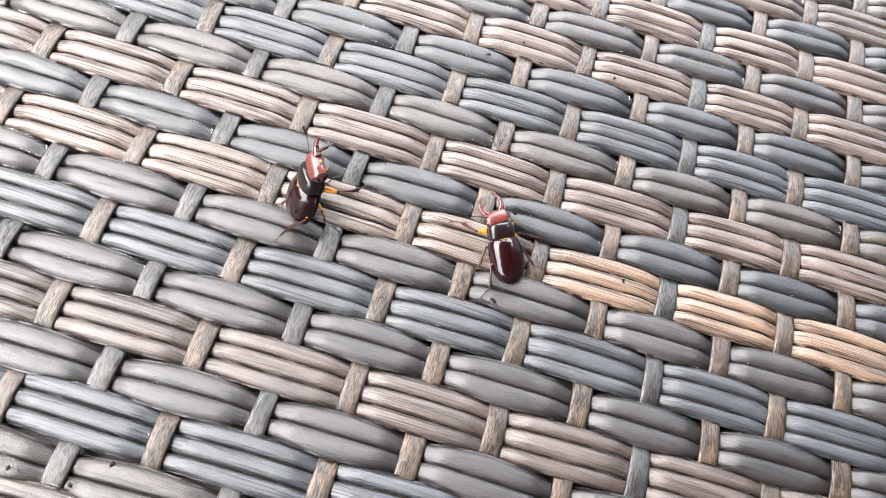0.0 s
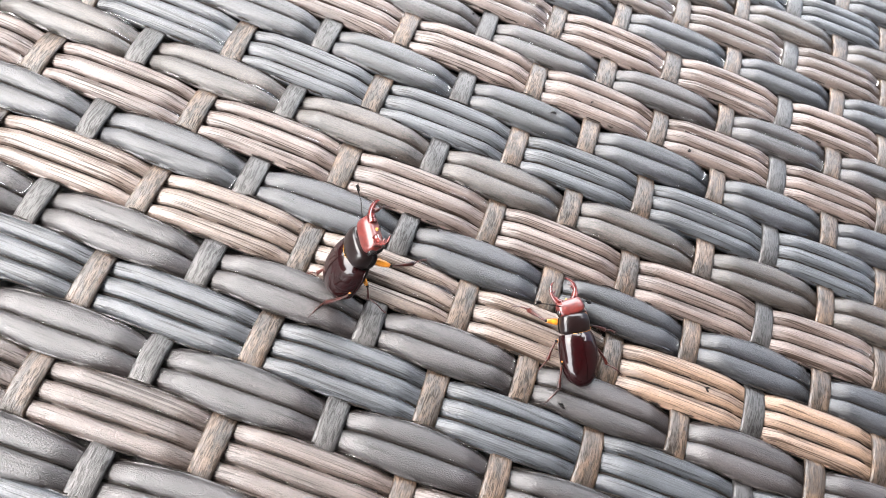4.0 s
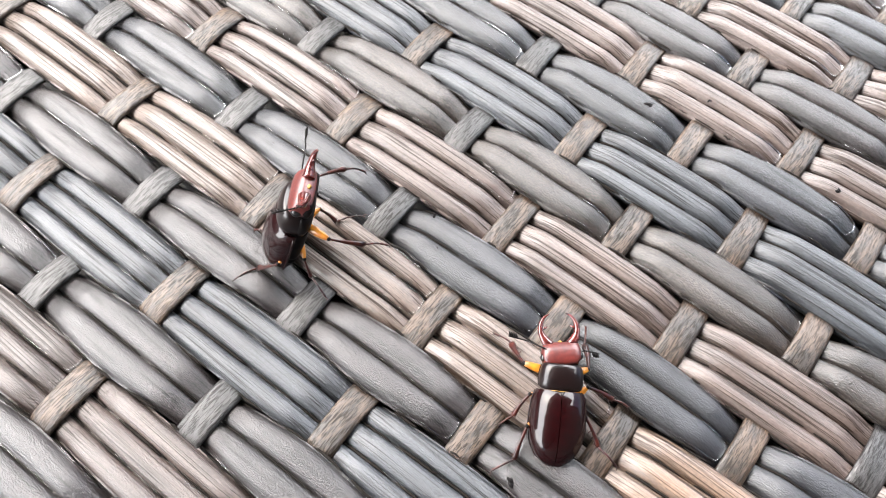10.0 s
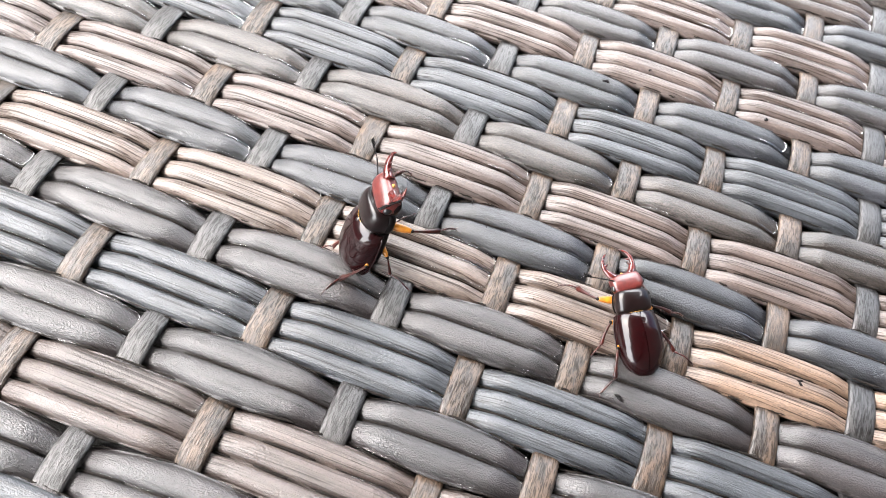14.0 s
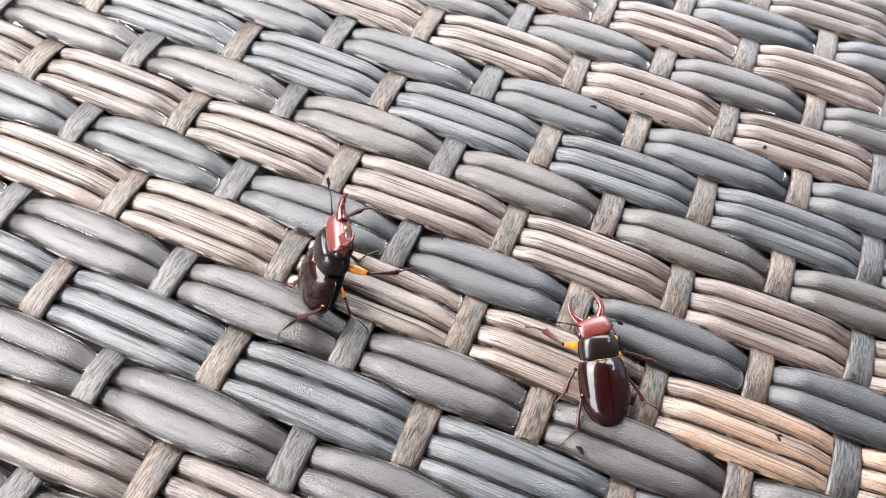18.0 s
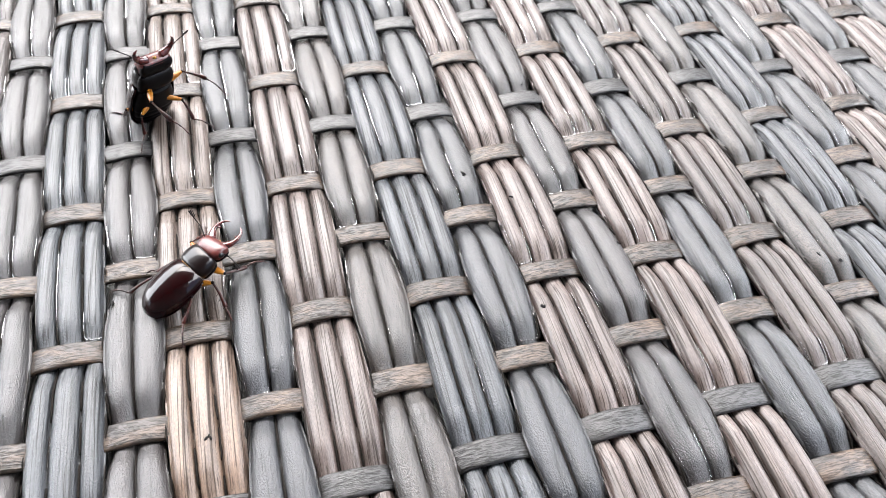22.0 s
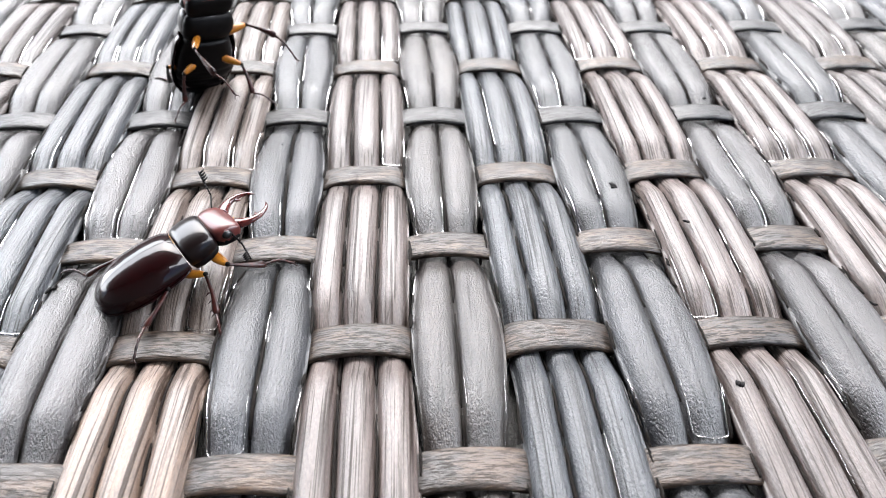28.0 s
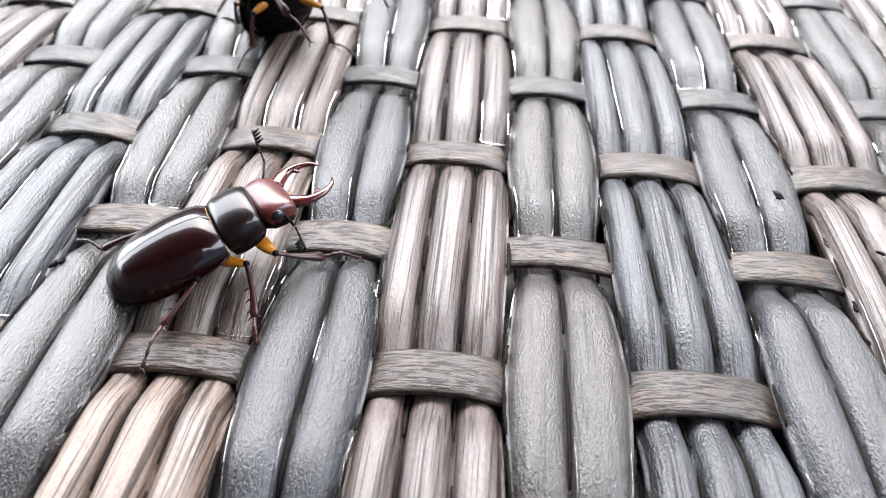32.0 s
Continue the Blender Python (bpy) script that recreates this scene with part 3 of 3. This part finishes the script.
def build_debris():
    """Dark specks, husks and flakes of dirt stuck on the strands."""
    rnd = random.Random(5)
    bm = bmesh.new()
    spots = list(SPECKS)
    for _ in range(60):
        spots.append((rnd.uniform(-8, 17), rnd.uniform(-13, 13), rnd.uniform(0.016, 0.034)))
    for px, py, size in spots:
        r = min(range((R_FIRST + 1) * 8, (R_LAST - 1) * 8), key=lambda k: abs(row_y(k / 8) - py)) / 8
        c = min(range(C_FIRST + 1, C_LAST), key=lambda k: abs(col_x(k) + SKEW * py - px))
        x, y, z, e, rise = strand_shape(c)(r)
        off = max(e[0] * 0.8, min(e[-1] * 0.8, px - x))
        p = Vector((x + off, y, z + rise[0] - 0.02 * (off / e[-1]) ** 2)) * U
        for lobe in range(3 if size > 0.04 else 1):
            ret = bmesh.ops.create_icosphere(bm, subdivisions=2, radius=size * rnd.uniform(0.5, 0.8) * U)
            turn = Euler((rnd.uniform(-0.3, 0.3), rnd.uniform(-0.3, 0.3), rnd.random() * 6)).to_matrix()
            shift = Vector((rnd.uniform(-0.6, 0.6), rnd.uniform(-0.6, 0.6), 0)) * size * U if lobe else Vector()
            flat = rnd.uniform(0.35, 0.6)
            for v in ret["verts"]:
                v.co *= 1 + 0.35 * noise.noise(v.co * 2200 + Vector((px, py, lobe)))
                v.co = p + shift + turn @ Vector((v.co.x, v.co.y * flat, v.co.z * 0.4))
    tagged(new("dirt_specks", finish(bm, "dirt_specks", M_BLACK)), "dark specks of dirt on the wicker", "dirt", kind="stuff")


build_debris()


def make_beetle(name, origin, forward, up, legs, antennae, jaws, bulk, head_turn, size, label, broad=1.0, reach=1.0, deep=1.0):
    """A stag beetle. origin: middle of the body at the back of the shield, in pitches; legs and antennae: joints in the world, in pitches."""
    f = Vector(forward).normalized()
    z = (Vector(up) - f * Vector(up).dot(f)).normalized()
    x = f.cross(z)
    m = Matrix((x, f, z)).transposed().to_4x4()
    m.translation = Vector(origin) * U
    inv = m.inverted()

    def local(p):
        return inv @ (Vector(p) * U)

    def body(name_, bm_, mat, parent, text="", wide=1.0):
        bmesh.ops.scale(bm_, vec=(size * wide, size, size * deep), verts=bm_.verts[:])
        return part(name_, bm_, mat, parent, text)

    beetle = tagged(new(name), label, "beetle", "stag beetles on the table")
    beetle.matrix_basis = m
    body("wing_case", elytron(1), M_ELYTRA, beetle, "glossy dark wine-brown wing case", broad)
    body("wing_case", elytron(-1), M_ELYTRA, beetle, "glossy dark wine-brown wing case", broad)
    for sgn in (1, -1):
        edge = [V(sgn * (interp(CASE_PROFILE, u)[0] + 0.004), -0.98 * u, -0.064) * U for u in [0.02 + 0.975 * (i / 30) ** 0.85 for i in range(31)]]
        body("wing_case_rim", tube(edge, [0.009 * U] * len(edge), 8), M_ELYTRA, beetle, "raised glossy edge of the wing case", broad)
    # underside: abdomen with five plates, and breast
    st = []
    for k in range(41):
        u = k / 40
        hw = interp([(0.0, 0.24), (0.2, 0.29), (0.5, 0.315), (0.75, 0.27), (0.9, 0.17), (0.97, 0.075), (1.0, 0.02)], u)[0]
        groove = 0.010 * max(0.0, math.cos(u * 2 * math.pi * 6.5)) if u > 0.35 else 0.0
        zb = -0.20 + 0.13 * max(0.0, u - 0.45) ** 1.3 / 0.45 + groove
        st.append((-0.02 - 0.935 * u, hw - groove, -0.01 if u > 0.9 else 0.03, zb))
    body("abdomen", body_loft(st), M_BLACK, beetle, "black shiny underside", broad)
    body("shield_hair_fringe", tube([V(0.23 * math.sin(a), 0.003, 0.13 * math.cos(a) + 0.01) * U for a in [(-0.62 + 1.0 * i / 16) for i in range(17)]], [0.003 * U] * 17, 6), M_GOLD, beetle, "golden fringe of hair")
    body("scutellum", body_loft([(-0.10, 0.004, 0.168, 0.14), (-0.05, 0.03, 0.162, 0.12), (0.0, 0.045, 0.142, 0.10)], 12), M_PRONOTUM, beetle)
    # shield behind the head
    body("pronotum", body_loft([(0.004, 0.18, 0.085, -0.12), (0.015, 0.235, 0.118, -0.16), (0.04, 0.258, 0.138, -0.175), (0.09, 0.266, 0.150, -0.185), (0.16, 0.268, 0.154, -0.19), (0.23, 0.262, 0.150, -0.18), (0.29, 0.248, 0.138, -0.16), (0.325, 0.232, 0.122, -0.14), (0.345, 0.205, 0.104, -0.11)], 32, 0.8), M_PRONOTUM, beetle, "dark glossy neck shield", broad)
    body("breast_plate", body_loft([(0.008, 0.19, -0.03, -0.15), (0.04, 0.258, -0.02, -0.184), (0.12, 0.269, -0.02, -0.194), (0.23, 0.264, -0.02, -0.186), (0.30, 0.246, -0.03, -0.16), (0.335, 0.21, -0.04, -0.13)], 28, 0.8), M_BLACK, beetle, "black matt underside of the shield", broad * 1.004)
    head = body("head", body_loft([(-0.03, 0.16, 0.06, -0.10), (0.0, 0.20, 0.085, -0.115), (0.04, 0.228, 0.100, -0.12), (0.09, 0.238, 0.108, -0.12), (0.15, 0.236, 0.106, -0.115), (0.20, 0.232, 0.092, -0.105), (0.24, 0.222, 0.070, -0.09), (0.265, 0.19, 0.048, -0.07), (0.275, 0.13, 0.03, -0.05)], 32, 0.5), M_HEAD, beetle, "brick-red head", broad)
    head.matrix_basis = Matrix.Translation(V(0, 0.35, -0.01) * U * size) @ pose(0, 0, 0, *head_turn)
    body("throat_plate", body_loft([(-0.02, 0.19, -0.02, -0.115), (0.05, 0.232, -0.01, -0.126), (0.14, 0.240, -0.01, -0.122), (0.21, 0.232, -0.015, -0.108), (0.262, 0.19, -0.02, -0.076)], 24, 0.5), M_BLACK, head, "black underside of the head", broad * 1.004)
    for sgn in (1, -1):
        eye = bmesh.new()
        bmesh.ops.create_uvsphere(eye, u_segments=14, v_segments=10, radius=0.05 * U)
        for v in eye.verts:
            v.co = Vector((v.co.x * 0.8 + sgn * 0.222 * U, v.co.y * 1.1 + 0.085 * U, v.co.z + 0.015 * U))
        body("eye", eye, M_EYE, head, "", broad)
        # jaw: a sickle with an inner tooth
        jp = smooth_curve([V(sgn * 0.135, 0.24, 0.01), V(sgn * 0.185, 0.32, 0.02), V(sgn * 0.215, 0.42, 0.035), V(sgn * 0.195, 0.53, 0.05), V(sgn * 0.135, 0.61, 0.06), V(sgn * 0.055, 0.645, 0.065)], 5)
        rad = [0.072, 0.070, 0.067, 0.065, 0.062, 0.059, 0.056, 0.053, 0.046, 0.044, 0.042, 0.040, 0.038, 0.036, 0.034, 0.031, 0.028, 0.026, 0.024, 0.022, 0.020, 0.017, 0.014, 0.011, 0.008, 0.004]
        jaw = tube([p * U for p in jp], [r_ * bulk * U for r_ in rad[: len(jp)]], 12, 0.75)
        tube([V(sgn * 0.185, 0.47, 0.04) * U, V(sgn * 0.150, 0.475, 0.04) * U, V(sgn * 0.115, 0.49, 0.045) * U], [0.026 * U, 0.017 * U, 0.003 * U], 8, 0.8, jaw)
        hinge = V(sgn * 0.135, 0.25, 0.01) * U
        spread = pose(0, 0, 0, 0, 0, -sgn * jaws)
        bmesh.ops.transform(jaw, matrix=Matrix.Translation(hinge) @ spread @ Matrix.Translation(-hinge), verts=jaw.verts[:])
        bmesh.ops.transform(jaw, matrix=Matrix.Translation(hinge) @ Matrix.Scale(reach, 4) @ Matrix.Translation(-hinge), verts=jaw.verts[:])
        body("jaw", jaw, M_JAW, head, "curved red jaw with an inner tooth")
    body("mouth_brush", body_loft([(0.265, 0.035, 0.015, -0.03), (0.29, 0.024, 0.008, -0.022), (0.305, 0.008, 0.0, -0.012)], 10), M_GOLD, head, "golden mouth brush")
    # legs
    for kind, base, joint, shin_end, tip in legs:
        a, b, c, d = base, local(joint), local(shin_end), local(tip)
        a = V(*a) * U * size
        ab = [a + (b - a) * t for t in (0, 0.15, 0.4, 0.7, 0.92, 1.0)]
        thick = (0.060 if kind == "fore" else 0.052) * size
        femur = part("femur", tube(ab, [r_ * U for r_ in (0.035, thick * 0.9, thick, thick * 0.85, thick * 0.6, 0.022)], 10, 0.75), M_FEMUR, beetle, "amber-yellow thigh with a dark knee")
        out = (b - a).normalized()
        bc = [b + (c - b) * t + out * 0.02 * U * math.sin(math.pi * t) for t in (0, 0.05, 0.25, 0.5, 0.75, 0.92, 1.0)]
        w = (0.042 if kind == "fore" else 0.030) * size
        tib = tube(bc, [r_ * U for r_ in (0.018, 0.022, 0.022, w * 0.75, w, w * 1.25, w * 0.8)], 8, 0.7)
        away = (c - b).normalized()
        sidev = away.cross(Vector((0, 0, 1))).normalized()
        for t, sg in ((0.45, 1), (0.65, 1), (0.85, 1), (0.97, 1), (0.97, -1)):
            p = b + (c - b) * t
            tube([p, p + sidev * sg * 0.035 * U + away * 0.01 * U, p + sidev * sg * 0.062 * U + away * 0.028 * U], [0.014 * U, 0.008 * U, 0.001 * U], 6, 1.0, tib)
        part("tibia", tib, M_TIBIA, femur, "dark red toothed shin")
        knee = bmesh.new()
        bmesh.ops.create_uvsphere(knee, u_segments=10, v_segments=8, radius=0.03 * U)
        bmesh.ops.translate(knee, vec=b, verts=knee.verts[:])
        part("knee", knee, M_BLACK, femur)
        mid = (c + d) / 2 + local(Vector(origin) + Vector((0, 0, 0.05))) - local(origin)
        pts = smooth_curve([c, mid, d], 10)
        rads = []
        for i in range(len(pts)):
            u = i / (len(pts) - 1)
            rads.append((0.010 + 0.008 * abs(math.sin(u * math.pi * 5))) * U)
        tar = tube(pts, rads, 7)
        end = (d - mid).normalized()
        cs = end.cross(Vector((0, 0, 1))).normalized()
        for sg in (1, -1):
            tube([d, d + end * 0.03 * U + cs * sg * 0.03 * U, d + end * 0.055 * U + cs * sg * 0.035 * U - Vector((0, 0, 0.02 * U))], [0.009 * U, 0.006 * U, 0.001 * U], 6, 1.0, tar)
        part("tarsus", tar, M_TIBIA, femur, "thin jointed foot with two claws")
    for base, elbow, tip in antennae:
        a, b, d = V(*base) * U * size, local(elbow), local(tip)
        ant = tube([a, a + (b - a) * 0.5, a + (b - a) * 0.95], [0.011 * U, 0.010 * U, 0.013 * U], 7)
        for i in range(5):
            p, q = b + (d - b) * (i * 0.12), b + (d - b) * (i * 0.12 + 0.13)
            tube([p, (p + q) / 2, q], [0.007 * U, 0.011 * U, 0.008 * U], 7, 1.0, ant)
        ob = part("antenna", ant, M_BLACK, beetle, "black elbowed feeler")
        club = bmesh.new()
        dirv = (d - b).normalized()
        sidev = dirv.cross(Vector((0.3, 0.2, 1))).normalized()
        for i in range(4):
            p = b + (d - b) * (0.64 + 0.115 * i)
            tube([p, p + sidev * 0.03 * U + dirv * 0.015 * U, p + sidev * 0.062 * U + dirv * 0.03 * U], [0.014 * U, 0.015 * U, 0.007 * U], 8, 0.8, club)
            tube([p - dirv * 0.03 * U, p + dirv * 0.03 * U], [0.012 * U, 0.012 * U], 7, 1.0, club)
        part("antenna_club", club, M_BLACK, ob, "comb-like feeler tip")
    return beetle


crawler = make_beetle(
    "stag_beetle", (0.06, -2.13, 0.45), (1.08, 0.68, 0.46), (0, 0, 1),
    [("fore", (-0.16, 0.22, -0.14), (0.09, -1.52, 0.40), (0.31, -1.19, 0.15), (0.30, -0.90, 0.05)),
     ("fore", (0.16, 0.22, -0.14), (0.59, -2.27, 0.35), (0.93, -2.03, 0.15), (1.22, -1.89, 0.05)),
     ("mid", (-0.17, -0.12, -0.16), (-0.19, -1.83, 0.32), (-0.52, -1.81, 0.12), (-0.72, -1.72, 0.02)),
     ("mid", (0.17, -0.12, -0.16), (0.38, -2.40, 0.32), (0.53, -2.78, 0.10), (0.60, -3.0, 0.02)),
     ("hind", (-0.15, -0.35, -0.17), (-0.56, -2.05, 0.28), (-0.98, -2.16, 0.10), (-1.29, -2.0, 0.03)),
     ("hind", (0.15, -0.35, -0.17), (0.03, -2.60, 0.28), (-0.15, -2.96, 0.10), (-0.19, -3.32, 0.0))],
    [((-0.20, 0.50, 0.02), (0.30, -1.42, 0.66), (0.15, -1.19, 0.80)), ((0.20, 0.50, 0.02), (0.72, -2.08, 0.50), (0.83, -2.24, 0.42))],
    7, 1.0, (-16, 0, 9), 1.05, "small stag beetle with red head standing on the wet wicker", 1.07)
cam.data.dof.focus_object = crawler
make_beetle(
    "stag_beetle", (-0.36, 2.24, 1.00), (0.27, -0.18, 0.95), (-0.51, 0.82, 0.30),
    [("fore", (0.15, 0.06, -0.17), (-0.34, 1.57, 1.02), (-0.03, 1.20, 0.83), (0.25, 1.00, 0.61)),
     ("fore", (-0.15, 0.06, -0.17), (0.24, 2.38, 1.03), (0.69, 2.15, 0.96), (0.98, 2.06, 0.61)),
     ("mid", (0.13, -0.30, -0.18), (-0.64, 1.83, 0.52), (-0.68, 1.74, 0.12), (-0.77, 1.38, 0.02)),
     ("mid", (-0.13, -0.26, -0.18), (0.12, 2.22, 0.48), (0.25, 2.06, 0.08), (0.60, 1.83, 0.03)),
     ("hind", (0.12, -0.48, -0.17), (-0.93, 2.07, 0.52), (-1.06, 2.45, 0.08), (-1.41, 2.61, 0.04)),
     ("hind", (-0.12, -0.48, -0.17), (-0.50, 2.60, 0.40), (-0.58, 2.78, 0.12), (-0.61, 2.95, 0.02))],
    [((0.21, 0.48, 0.02), (-0.50, 1.76, 1.95), (-0.80, 1.95, 2.00)), ((-0.21, 0.48, 0.02), (0.28, 2.45, 1.68), (0.49, 2.62, 1.73))],
    37, 1.3, (-14, 0, -3), 1.2, "stag beetle with red head rearing up on its hind legs", 1.16, 0.88, 1.25)


def motions():
    """The crawling beetle creeps forward by about a millimetre."""
    rest = crawler.matrix_basis.copy()
    tail = Vector((-0.0105, -0.0330, 0.0015))
    side = Vector((rest[0][0], rest[1][0], rest[2][0]))

    def lifted(angle, dx, dy):
        turn = Matrix.Translation(tail) @ Matrix.Rotation(radians(angle), 4, side) @ Matrix.Translation(-tail)
        return Matrix.Translation(Vector((dx, dy, 0.0))) @ turn @ rest

    walk(crawler, [(0.0, rest), (20.2, rest), (21.2, lifted(-0.4, 0.0002, 0.0002)), (22.2, lifted(-1.0, 0.0004, 0.0004)), (24.5, lifted(-1.6, 0.0006, 0.0005)), (32.0, lifted(-1.6, 0.0006, 0.0005))])


motions()
